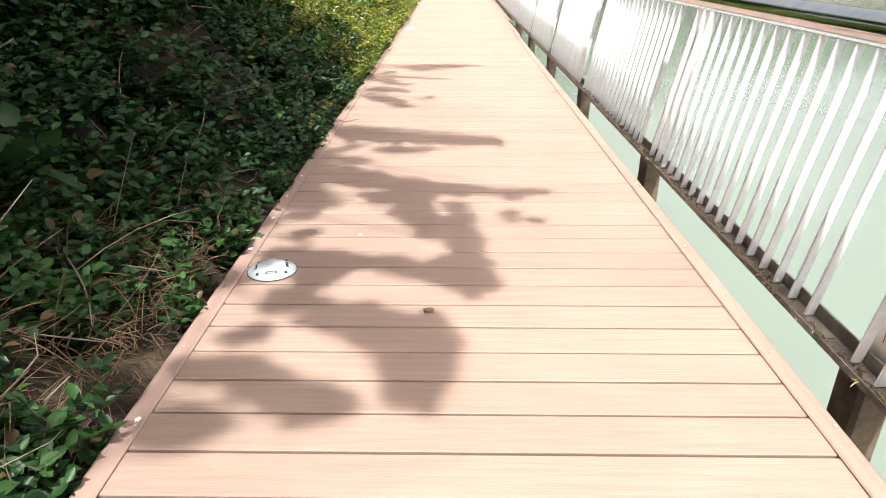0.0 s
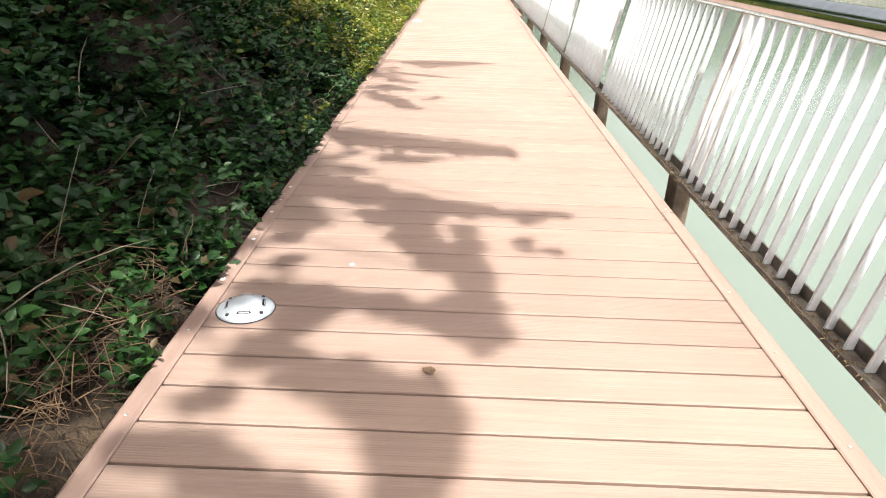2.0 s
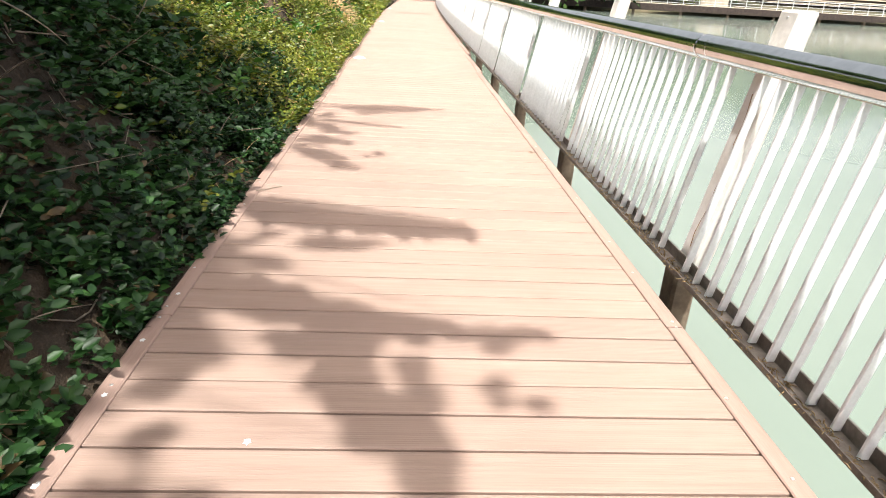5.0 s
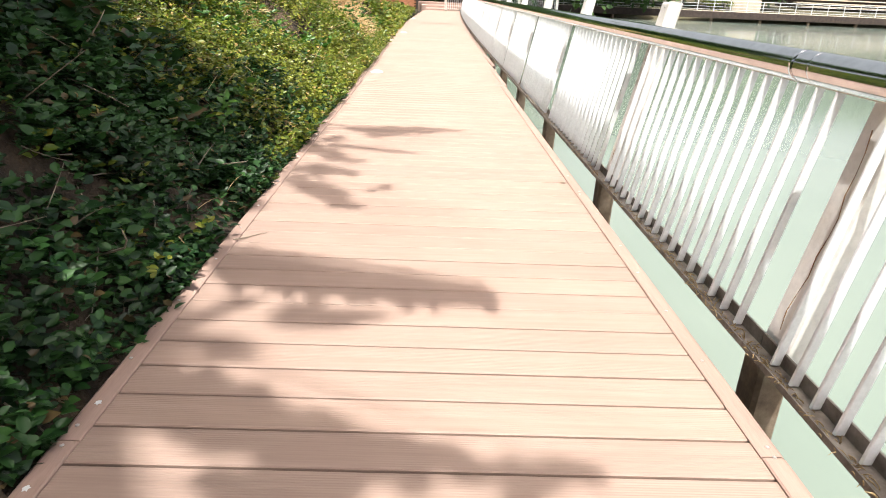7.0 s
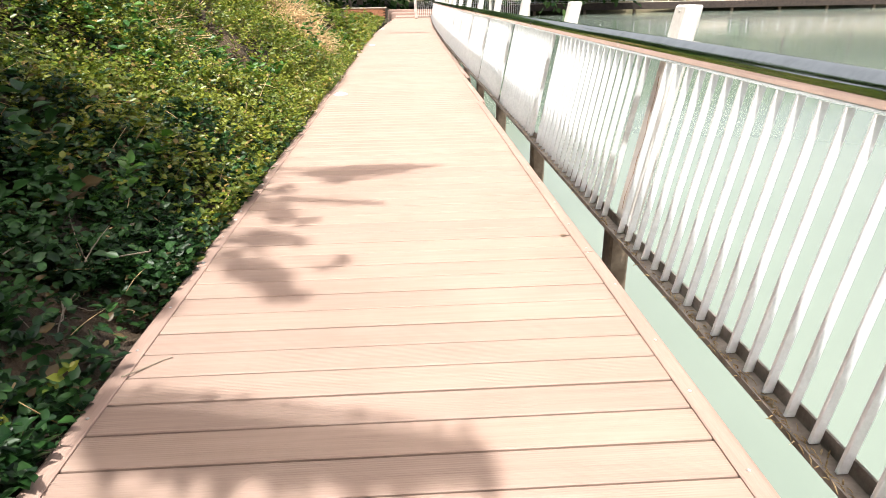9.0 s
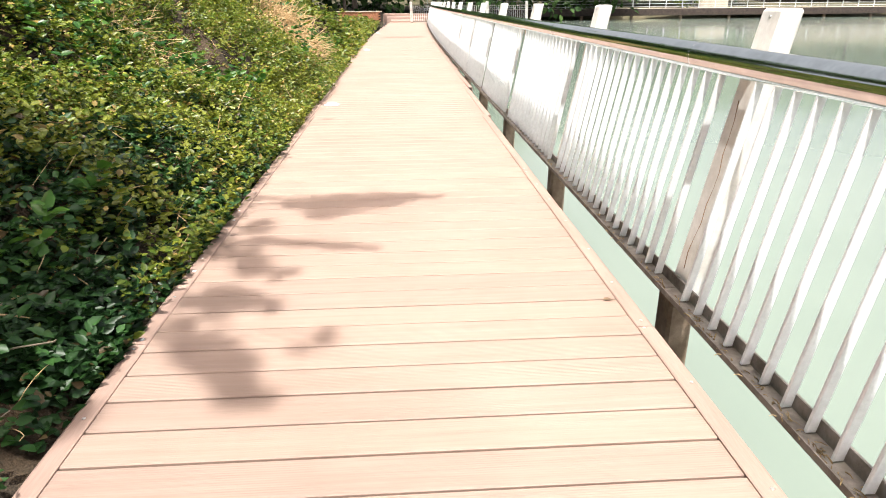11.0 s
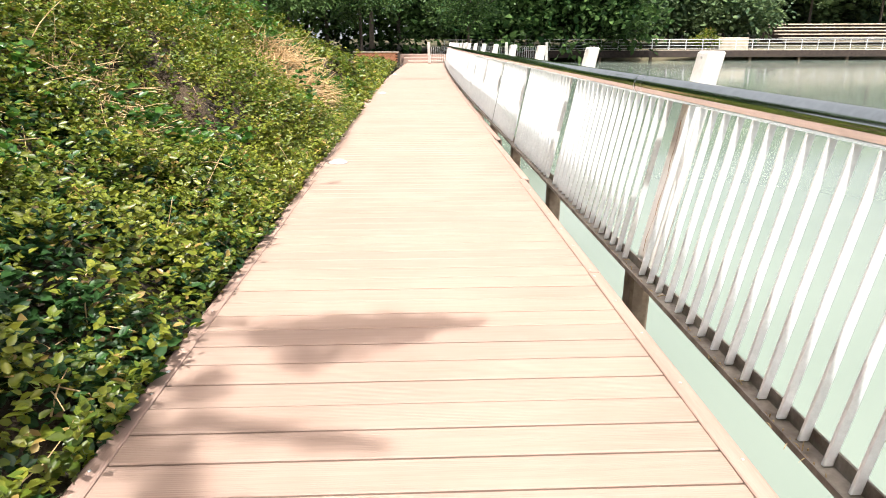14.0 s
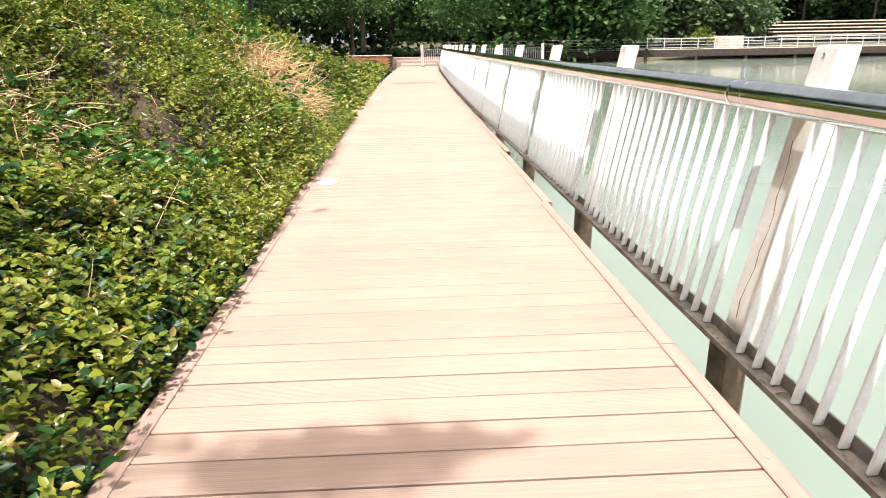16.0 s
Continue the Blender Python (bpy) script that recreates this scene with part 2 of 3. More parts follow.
def leaves(name, places, ways, ups, sizes, mat, widths=1.0, small=False):
    """Many leaf blades in one mesh: foot, way of growth, upper side and length of each."""
    shape, faces = (SMALL, SMALL_FACES) if small else (BLADE, BLADE_FACES)
    nv = len(shape)
    w = ways / np.linalg.norm(ways, axis=1, keepdims=True)
    s = np.cross(w, ups)
    s /= np.linalg.norm(s, axis=1, keepdims=True) + 1e-9
    u = np.cross(s, w)
    k = sizes[:, None, None]
    wd = np.broadcast_to(np.asarray(widths, float), (len(places),))[:, None, None]
    pts = places[:, None] + k * (shape[None, :, 0:1] * wd * s[:, None] + shape[None, :, 1:2] * w[:, None] + shape[None, :, 2:3] * u[:, None])
    n = len(places)
    tri = np.array([i for f in faces for i in f])
    lens = np.array([len(f) for f in faces])
    me = bpy.data.meshes.new(name)
    me.vertices.add(n * nv)
    me.vertices.foreach_set("co", pts.ravel())
    me.loops.add(n * len(tri))
    me.loops.foreach_set("vertex_index", (tri[None] + nv * np.arange(n)[:, None]).ravel())
    me.polygons.add(n * len(lens))
    starts = np.concatenate([[0], np.cumsum(lens)[:-1]])
    me.polygons.foreach_set("loop_start", (starts[None] + len(tri) * np.arange(n)[:, None]).ravel())
    me.polygons.foreach_set("loop_total", np.tile(lens, n))
    me.update(calc_edges=True)
    me.materials.append(mat)
    return new(name, me)


# ---- plan ----
HALF, PITCH, DECK_Y0, DECK_Y1 = 0.9625, 0.1659, -18 * 0.1659, 45.9
WATER_Z = -0.62
LEAN = 0.20                     # the railing leans out over the water
RAIL_X, RAIL_Z = 1.172, 0.075
POST_OUT = 0.036                # post faces stand behind the pickets
BAY, POST_0 = 2.3, 0.48


def bend(y):
    """Sideways drift of the boardwalk, which bears right in the distance."""
    return 0.00058 * max(0.0, y - 13) ** 2


def widen(y):
    """The far planks reach closer to the railing and the bank."""
    k = min(1.0, max(0.0, (y - 9.0) / 7.0))
    return 0.12 * k * k * (3 - 2 * k)


def rail_at(z):
    return RAIL_X + LEAN * (z - RAIL_Z)


# ---- ground, bank and water ----
def hollow(x, y):
    return max(0.0, min(1.0, 3.2 * (noise.noise(Vector((x * 0.95 + 3.1, y * 0.8, 5.3))) - 0.14)))


def bank_height(x, y):
    """Height of the bank left of the deck."""
    d = max(0.0, -1.03 - x)
    h = 4.6 * (1 - math.exp(-(0.86 * d + 0.05 * d * d) / 4.6)) - 0.07
    k = min(1.0, d / 0.7)
    h -= 0.30 * k * hollow(x, y)
    h *= 1 - 0.5 * min(1.0, max(0.0, (y - 13) / 14))
    h *= 1 - 0.96 * min(1.0, max(0.0, (y - 25) / 9)) ** 1.3
    h += k * 0.50 * (noise.noise(Vector((x * 0.7, y * 0.55, 1.7)))) + k * 0.24 * noise.noise(Vector((x * 1.9, y * 1.6, 7.1)))
    h += k * 0.13 * noise.noise(Vector((x * 3.1, y * 2.7, 12.4)))
    h += min(1, d / 0.3) * 0.09 * noise.noise(Vector((x * 6, y * 6, 3)))
    return h


def grid(name, xs, ys, height, mat):
    nx, ny = len(xs), len(ys)
    vs = [(x, y, height(x, y)) for y in ys for x in xs]
    fs = [(j * nx + i, j * nx + i + 1, (j + 1) * nx + i + 1, (j + 1) * nx + i) for j in range(ny - 1) for i in range(nx - 1)]
    me = bpy.data.meshes.new(name)
    me.from_pydata(vs, [], fs)
    me.polygons.foreach_set("use_smooth", [True] * len(fs))
    me.materials.append(mat)
    return new(name, me)


def shore_y(x):
    return 74 + 1.0 * math.sin(x * 0.13)


def land(x, y):
    """Lake bed, the far shore and the land behind."""
    if x < -1:
        return min(0.6, 0.3 * (-1 - x)) - 0.6 if y < 46 else -0.4 + 0.03 * (y - 46) * (1 if y < 90 else 0) + (2 if y >= 90 else 0)
    over = max(y - shore_y(x), x - 120, -60 - y)
    return -1.6 if over < -2 else min(-1.6 + (over + 2) * 0.75, 0.15 + max(0, over) * 0.05)


xs = [-300, -150, -70, -30, -12, -7, -5, -3, -1.3] + [0.0, 2, 5] + list(range(10, 130, 6)) + [150, 220, 400]
ys = [-300, -120, -70, -62, -58, -40, -20] + list(range(0, 45, 8)) + [48, 50, 54, 58, 62, 66, 70, 72, 73, 74, 75, 76, 77, 79, 82, 86, 92, 110, 150, 220, 400]
ground = tagged(grid("ground", xs, ys, land, GROUND), "dark leaf-littered forest ground around the lake", "ground", kind="structure")
bank = tagged(grid("bank", [-1.03 - 0.09 * i for i in range(80)], [-7 + 0.12 * i for i in range(470)], bank_height, SOIL), "red-brown soil bank rising beside the boardwalk", "bank", kind="structure")
bm = bmesh.new()
bmesh.ops.create_grid(bm, x_segments=2, y_segments=2, size=1)
for v in bm.verts:
    v.co = (120.5 * v.co.x + 119.5, 100 * v.co.y + 0, WATER_Z)
water = tagged(new("water", mesh_of(bm, "water", WATER)), "milky green still lake water with pale glare", "water", kind="structure")

# ---- railing along the water ----
def post_mesh():
    """A concrete post whose foot goes down into the lake; it leans outward above the beam."""
    bm = bmesh.new()
    wy, front, back = 0.078, 0.0, 0.085
    ring = []
    for z, grow in ((0.05, 0), (0.55, 0), (1.2, -0.004)):
        xx = rail_at(z) + POST_OUT
        ring.append([bm.verts.new((xx + front, -wy - grow, z)), bm.verts.new((xx + back, -wy - grow, z)), bm.verts.new((xx + back, wy + grow, z)), bm.verts.new((xx + front, wy + grow, z))])
    for a, b in zip(ring, ring[1:]):
        for k in range(4):
            bm.faces.new((a[k], a[(k + 1) % 4], b[(k + 1) % 4], b[k]))
    bm.faces.new(ring[0][::-1])
    bm.faces.new(ring[-1])
    bmesh.ops.bevel(bm, geom=bm.edges[:], offset=0.01, segments=1, affect="EDGES")
    return bm


def railing_post():
    ob = holder("railing_post")
    part("shaft", post_mesh(), CONCRETE, ob)
    bm = boxed((RAIL_X - 0.025, -0.07, -1.5), (RAIL_X + 0.085, 0.07, 0.06), 0.014)
    for v in bm.verts:
        v.co.x += 0.02 * math.sin(v.co.z * 5)
    part("footing", bm, PILE, ob, "brown wet-stained concrete pile in the lake")
    bm = bmesh.new()
    zs = [0.16 + 0.07 * i for i in range(11)]
    tube(bm, [(rail_at(z) + POST_OUT - 0.0005, 0.012 * math.sin(z * 9) + 0.008 * math.sin(z * 31), z) for z in zs], [0.0016 + 0.0009 * math.sin(i * 2.1) for i in range(11)], 5)
    part("rust_crack", bm, CRACK, ob, "rust-stained crack down the concrete")
    bm = bmesh.new()
    tube(bm, [(rail_at(1.17) + POST_OUT - 0.004, 0, 1.17), (rail_at(1.17) + POST_OUT + 0.01, 0, 1.17)], [0.007, 0.007], 8)
    part("bolt", bm, SCREW, ob)
    return tagged(ob, "weathered pale concrete railing post leaning over the water", "post", "posts of the lake railing")


first_post = railing_post()
first_post.matrix_basis = pose(0, POST_0 - 0.17, 0)
POSTS = [POST_0 + BAY * k for k in range(-1, 20)]


def set_out(y):
    """Where a post stands: the first ones are off the even bays."""
    return y - (0.17 if y < 1 else 0.05 if y < 3 else 0.0)


for y in POSTS:
    if y != POST_0:
        copy_thing(first_post, pose(bend(y), set_out(y), 0, 0, 0, -0.08 * max(0, y - 14)))


def railing_panel():
    """One bay: a row of flat pickets between the foot angle and the top strip."""
    ob = holder("picket_railing")
    half = 0.007
    bm = bmesh.new()
    lo, hi = RAIL_Z + 0.005, 0.952
    ring = []
    for z in (lo, hi):
        x = rail_at(z)
        ring.append([bm.verts.new(c) for c in ((x - 0.016, -half, z), (x + 0.016, -half, z), (x + 0.016, half, z), (x - 0.016, half, z))])
    for k in range(4):
        bm.faces.new((ring[0][k], ring[0][(k + 1) % 4], ring[1][(k + 1) % 4], ring[1][k]))
    bm.faces.new(ring[0][::-1])
    bm.faces.new(ring[1])
    bmesh.ops.bevel(bm, geom=bm.edges[:], offset=0.003, segments=1, affect="EDGES")
    me = mesh_of(bm, "picket", PAINT)
    n = 17
    for k in range(n):
        twin("picket", me, ob, pose(0, 0.085 + (BAY - 0.17) * (k + 0.5) / n, 0))
    # foot angle: an upright leg behind, a flat leg in front that holds dirt
    part("foot_angle", extruded([(RAIL_X - 0.045, RAIL_Z - 0.012), (RAIL_X + 0.032, RAIL_Z - 0.012), (RAIL_X + 0.032, RAIL_Z + 0.05), (RAIL_X + 0.024, RAIL_Z + 0.05), (RAIL_X + 0.024, RAIL_Z), (RAIL_X - 0.04, RAIL_Z), (RAIL_X - 0.04, RAIL_Z + 0.012), (RAIL_X - 0.045, RAIL_Z + 0.012)], 0.0, BAY - 0.004), RUST, ob, "dirty grey angle iron along the foot")
    x = rail_at(0.955)
    part("top_strip", boxed((x - 0.017, 0.0, 0.9505), (x + 0.012, BAY - 0.004, 0.9575), 0.0015), STRIP, ob, "pale flat strip under the handrail")
    return tagged(ob, "white painted picket panel with rusty foot angle", "railing", "bays of the lake railing")


first_panel = railing_panel()
first_panel.matrix_basis = pose(0, POST_0, 0)
for y in POSTS[:-1]:
    if y != POST_0:
        copy_thing(first_panel, pose(bend(y), y, 0, 0, 0, -math.degrees(math.atan2(bend(y + BAY) - bend(y), BAY))))


def handrail():
    """Thick polished tube in lengths that meet at sleeves, on plate arms from the posts."""
    ob = holder("handrail")
    x, z, r = rail_at(1.025) - 0.184, 1.034, 0.049
    for k, y in enumerate(POSTS[:-1]):
        end = POSTS[k + 1]
        a, b = x + bend(y), x + bend(end)
        bm = bmesh.new()
        tube(bm, [(a, y, z), (a, y + 0.006, z), (b, end - 0.006, z), (b, end, z)], [r] * 4, 40)
        part("tube", bm, CHROME, ob)
        if k % 2:
            bm = bmesh.new()
            tube(bm, [(b, end + 0.09, z), (b, end + 0.112, z)], [r + 0.001] * 2, 40)
            part("sleeve", bm, CHROME, ob)
        part("bracket", boxed((a, set_out(y) - 0.045, z - 0.03), (rail_at(1.0) + bend(y) + POST_OUT + 0.012, set_out(y) + 0.045, z - 0.018), 0.003), STRIP, ob, "flat plate arm from post to tube")
    return tagged(ob, "thick polished steel tube handrail on the lake railing", "handrail")


handrail()

# ---- lights sunk in the deck ----
def deck_light():
    ob = holder("deck_light")
    bm = bmesh.new()
    prof = [(0.102, 0.0), (0.102, 0.004), (0.096, 0.009), (0.062, 0.024), (0.052, 0.031), (0.03, 0.036), (0.0, 0.037)]
    rings = []
    for r, z in prof[:-1]:
        rings.append([bm.verts.new((r * math.cos(6.2832 * k / 40), r * math.sin(6.2832 * k / 40), z)) for k in range(40)])
    for a, b in zip(rings, rings[1:]):
        for k in range(40):
            bm.faces.new((a[k], a[(k + 1) % 40], b[(k + 1) % 40], b[k])).smooth = True
    bm.faces.new(rings[-1])
    part("dome", bm, LAMP, ob, "pale grey cast dome")
    bm = bmesh.new()
    tube(bm, [(0, 0, 0.0005), (0, 0, 0.0022)], [0.106, 0.106], 40)
    part("gasket", bm, DARK, ob, "black rubber ring")
    for k in range(4):
        a = radians(-90 + 90 * k)
        m = pose(0, 0, 0, 0, 0, math.degrees(a) + 90)
        bm = bmesh.new()
        vs = [bm.verts.new(c) for c in ((-0.021, -0.060, 0.0262), (0.021, -0.060, 0.0262), (0.026, -0.071, 0.0215), (-0.026, -0.071, 0.0215))]
        bm.faces.new(vs)
        bmesh.ops.solidify(bm, geom=bm.faces[:], thickness=0.004)
        part("slot", bm, DARK, ob, "dark light slot", m)
        part("lens", boxed((-0.018, -0.0705, 0.0215), (0.018, -0.0665, 0.0268), 0.001), GLASS, ob, "frosted lens in the slot", m)
        for s in (-1, 1):
            bm = bmesh.new()
            vs = [bm.verts.new(c) for c in ((s * 0.024, -0.066, 0.0262), (s * 0.044, -0.088, 0.0142), (s * 0.027, -0.071, 0.0238))]
            bm.faces.new(vs if s < 0 else vs[::-1])
            bmesh.ops.solidify(bm, geom=bm.faces[:], thickness=0.002)
            part("shield", bm, GLASS, ob, "raised wing beside the slot", m)
        bm = bmesh.new()
        tube(bm, [(0.058, -0.058, 0.0125), (0.058, -0.058, 0.0185)], [0.0075, 0.006], 10)
        part("bolt", bm, DARK, ob, "", m)
    return tagged(ob, "grey cast-metal deck light on brown planks", "deck light", "lights sunk in the deck")


lamp = deck_light()
lamp.matrix_basis = pose(-0.845, 1.12, 0.001, 0, 0, 12)
for y in (-8.9, 11.15, 21.2, 31.2):
    if y > DECK_Y0:
        copy_thing(lamp, pose(-0.845, y, 0.001, 0, 0, 12))

# ---- plants on the bank ----
rng = np.random.default_rng(5)


def mound(x, y):
    """Clumps in which the cover stands higher than around them."""
    return 0.34 * max(0.0, noise.noise(Vector((x * 2.4, y * 2.4, 17.0))) - 0.02) * min(1.0, max(0.0, (-1.15 - x) / 0.5))


def tangle(name, n, area, size, mat, spread, lift=(0.0, 0.12), per=7, width=1.0):
    """Ground cover: tufts of leaves rooted over the bank within area (x0, x1, y0, y1)."""
    x0, x1, y0, y1 = area
    foot, way, up, sz = [], [], [], []
    while len(foot) < n:
        x, y = rng.uniform(x0, x1), rng.uniform(y0, y1)
        if spread(x, y) < rng.random():
            continue
        z = bank_height(x, y)
        nx = (bank_height(x - 0.1, y) - bank_height(x + 0.1, y)) / 0.2
        ny = (bank_height(x, y - 0.1) - bank_height(x, y + 0.1)) / 0.2
        nv = np.array((nx, ny, 1.0)) / math.sqrt(nx * nx + ny * ny + 1)
        tip = np.array((x, y, z)) + nv * (rng.uniform(*lift) + mound(x, y)) + np.array((0, 0, 0.02))
        turn = rng.uniform(0, 6.28)
        for k in range(per):
            a = turn + 2.4 * k + rng.normal(0, 0.3)
            out = np.array((math.cos(a), math.sin(a), rng.uniform(-0.15, 0.5)))
            foot.append(tip + nv * rng.uniform(-0.09, 0.03) + rng.normal(0, 0.012, 3))
            way.append(out + 0.35 * nv)
            up.append(0.6 * nv + np.array((0.15, -0.1, 0.7)) + rng.normal(0, 0.45, 3))
            sz.append(size * rng.uniform(0.55, 1.35))
    return leaves(name, np.array(foot), np.array(way), np.array(up), np.array(sz), mat, width, size < 0.12)


def patchy(x, y, f=0.8, seed=0.0):
    return noise.noise(Vector((x * f, y * f, seed)))


def bare(x, y):
    """Bare strip of soil beside the first planks, and the straw patch farther on."""
    b = math.exp(-((y - 0.45) / 0.6) ** 2 - ((x + 1.2) / 0.2) ** 2) * 1.1
    b += math.exp(-((y - STRAW_Y) / 0.55) ** 2 - ((x + STRAW_X) / 0.4) ** 2) * 2.0
    return min(1, b)


STRAW_X, STRAW_Y = 1.9, 14.2
# dark-toned leaves stand where the bank is shaded, bright-toned ones beyond
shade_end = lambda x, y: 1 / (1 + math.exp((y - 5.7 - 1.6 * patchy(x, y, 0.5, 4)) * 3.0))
tagged(tangle("ivy_cover", 165000, (-4.0, -1.05, -2.2, 9.0), 0.052, LEAF_SHADED, lambda x, y: (1 - bare(x, y)) * (1 - 0.8 * hollow(x, y)) * (0.18 if patchy(x, y, 2.3, 51) < -0.16 else 0.75 + 0.7 * patchy(x, y, 1.3, 2)) * (0.2 + 0.8 * shade_end(x, y))), "dense green ivy and creepers on the bank, toned dark for shade", "ground cover", kind="stuff")
tagged(tangle("sunlit_cover", 190000, (-4.6, -1.05, 3.0, 16.5), 0.042, LEAF_GOLD, lambda x, y: (1 - bare(x, y)) * (1 - 0.85 * hollow(x, y)) * (0.7 + 0.8 * patchy(x, y, 1.1, 9)) * (1 - 0.97 * shade_end(x, y)), lift=(-0.02, 0.22)), "yellow-green creepers covering the bank, toned bright for sun", "ground cover", kind="stuff")
tagged(tangle("far_cover", 60000, (-6.0, -1.06, 16.0, 42.0), 0.1, LEAF_GOLD, lambda x, y: (1 - 0.8 * hollow(x, y)) * (0.7 + 0.7 * patchy(x, y, 0.9, 9)), lift=(0, 0.2)), "green creepers on the far bank", "ground cover", kind="stuff")
tagged(tangle("broad_leaf_creeper", 6500, (-4.2, -1.6, -1.5, 5.0), 0.105, LEAF_SHADED, lambda x, y: (1 - bare(x, y)) * max(0, 0.3 + 1.4 * patchy(x, y, 0.9, 21)), lift=(0.08, 0.3), per=4, width=1.15), "broad heart-shaped creeper leaves, toned dark for shade", "creeper", kind="stuff")
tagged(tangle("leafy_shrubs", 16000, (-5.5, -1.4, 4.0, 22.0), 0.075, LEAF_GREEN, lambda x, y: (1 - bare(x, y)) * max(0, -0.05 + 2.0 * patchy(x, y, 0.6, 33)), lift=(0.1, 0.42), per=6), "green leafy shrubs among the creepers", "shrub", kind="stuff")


def stems(name, n, area, length, radius, mat, label, droop=0.4, rise=1.0):
    bm = bmesh.new()
    x0, x1, y0, y1 = area
    for _ in range(n):
        x, y = rng.uniform(x0, x1), rng.uniform(y0, y1)
        p = Vector((x, y, bank_height(x, y) + rng.uniform(0.02, 0.16) * rise))
        d = Vector((rng.normal(0.1, 0.7), rng.normal(0, 0.8), rng.normal(-0.1, 0.5))).normalized()
        ln = length * rng.uniform(0.4, 1.3)
        pts, bend = [], Vector((rng.normal(0, 0.4), rng.normal(0, 0.4), -droop * rng.random()))
        for k in range(5):
            pts.append(p.copy())
            p = p + (d + bend * (k / 4)).normalized() * ln / 4
            p.z = max(p.z, bank_height(p.x, p.y) + 0.02)
            p.x = min(p.x, -1.05)
        r = radius * rng.uniform(0.5, 1.3)
        tube(bm, pts, [r, r * 0.95, r * 0.85, r * 0.7, r * 0.35], 4)
    return tagged(new(name, mesh_of(bm, name, mat)), label, "dry stems", kind="stuff")


stems("bare_vines", 340, (-3.2, -1.1, -0.8, 4.5), 0.42, 0.0036, TWIG, "bare grey vine stems hanging over the shaded bank")
stems("dead_grass", 900, (-1.55, -1.07, -0.8, 1.5), 0.2, 0.002, GRASS_SHADED, "brown dead grass on bare soil beside the deck, darkened for shade", 0.6)
stems("dry_vines", 2600, (-STRAW_X - 0.4, -STRAW_X + 0.4, STRAW_Y - 0.6, STRAW_Y + 0.6), 0.45, 0.006, STRAW, "patch of tangled dry tan vines", 0.7, 2.2)
stems("dry_vines", 420, (-2.6, -1.8, 8.6, 9.6), 0.36, 0.004, STRAW, "patch of tangled dry tan vines", 0.7, 1.6)
stems("loose_straw", 1100, (-4.5, -1.07, 3.5, 16), 0.3, 0.0034, STRAW, "dry straw stems among green creepers", 0.5)


# ---- trees ----
def crown(name, centre, reach, n, size, mat, clumps=26, squash=0.75):
    """Leaf clumps on branch ends, uneven, with gaps between."""
    c = rng.normal(0, 1, (clumps, 3))
    c /= np.linalg.norm(c, axis=1, keepdims=True)
    c *= rng.uniform(0.35, 1.0, (clumps, 1)) * np.array((reach, reach, reach * squash))
    k = rng.integers(0, clumps, n)
    off = rng.normal(0, 0.20 * reach, (n, 3)) * np.array((1, 1, 0.6))
    p = np.array(centre) + c[k] + off
    way = off + rng.normal(0, 0.3, (n, 3)) + np.array((0, 0, -0.15))
    up = rng.normal(0, 0.5, (n, 3)) + np.array((0, 0, 1.0))
    return leaves(name, p, way, up, size * rng.uniform(0.6, 1.4, n), mat, 1.25, True), np.array(centre) + c


def tree(h, reach, n, size, mat, label, trunk_r=0.16, low=0.45):
    ob = holder("tree")
    top, ends = crown("crown", (0, 0, h * (low + (1 - low) * 0.5)), reach, n, size, mat)
    top.parent = ob
    bm = bmesh.new()
    lean = rng.normal(0, 0.3, 2)
    spine = [(lean[0] * t * t, lean[1] * t * t, h * 0.85 * t) for t in (0, 0.05, 0.25, 0.5, 0.75, 1)]
    tube(bm, spine, [trunk_r * 1.35, trunk_r, trunk_r * 0.85, trunk_r * 0.65, trunk_r * 0.4, trunk_r * 0.15], 9)
    for e in ends[::3]:
        t = rng.uniform(0.35, 0.8)
        a = Vector((lean[0] * t * t, lean[1] * t * t, h * 0.85 * t))
        b = Vector(e)
        m = a.lerp(b, 0.5) + Vector((0, 0, 0.15 * reach))
        tube(bm, [a, m, b], [trunk_r * 0.3, trunk_r * 0.2, trunk_r * 0.06], 5)
    part("trunk", bm, BARK, ob, "grey-brown trunk with limbs")
    return tagged(ob, label, "tree")


def planted(kinds, spots, group):
    used = set()
    for i, (x, y, z) in enumerate(spots):
        t = kinds[i % len(kinds)]
        m = pose(x, y, z, 0, 0, 77 * i % 360)
        if t in used:
            copy_thing(t, m)
        else:
            t.matrix_basis = m
            used.add(t)
        tagged(t, group=group)


dark = [tree(13, 4.6, 5200, 0.34, LEAF_TREE, "tall dark broadleaf tree at the forest edge", 0.2, 0.05) for _ in range(3)]
planted(dark, [(-3.5 - 4.5 * (i % 4) + (i // 4) * 2.0, 60 + 7 * (i // 4) + 2.5 * ((i * 3) % 4), 0.7 + 0.1 * (8 * (i // 4))) for i in range(12)] + [(4 + 4 * i, 79 + 3 * ((i * 2) % 3), 0.3) for i in range(4)], "trees of the forest edge")
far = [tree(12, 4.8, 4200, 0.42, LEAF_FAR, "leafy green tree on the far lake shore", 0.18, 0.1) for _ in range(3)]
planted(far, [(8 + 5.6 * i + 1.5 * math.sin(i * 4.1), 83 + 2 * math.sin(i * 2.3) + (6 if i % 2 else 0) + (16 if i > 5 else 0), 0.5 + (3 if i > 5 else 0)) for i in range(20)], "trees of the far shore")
slope = [tree(7.5, 3.0, 4200, 0.2, LEAF_TREE, "dark leafy tree on top of the bank", 0.12, 0.15) for _ in range(2)]
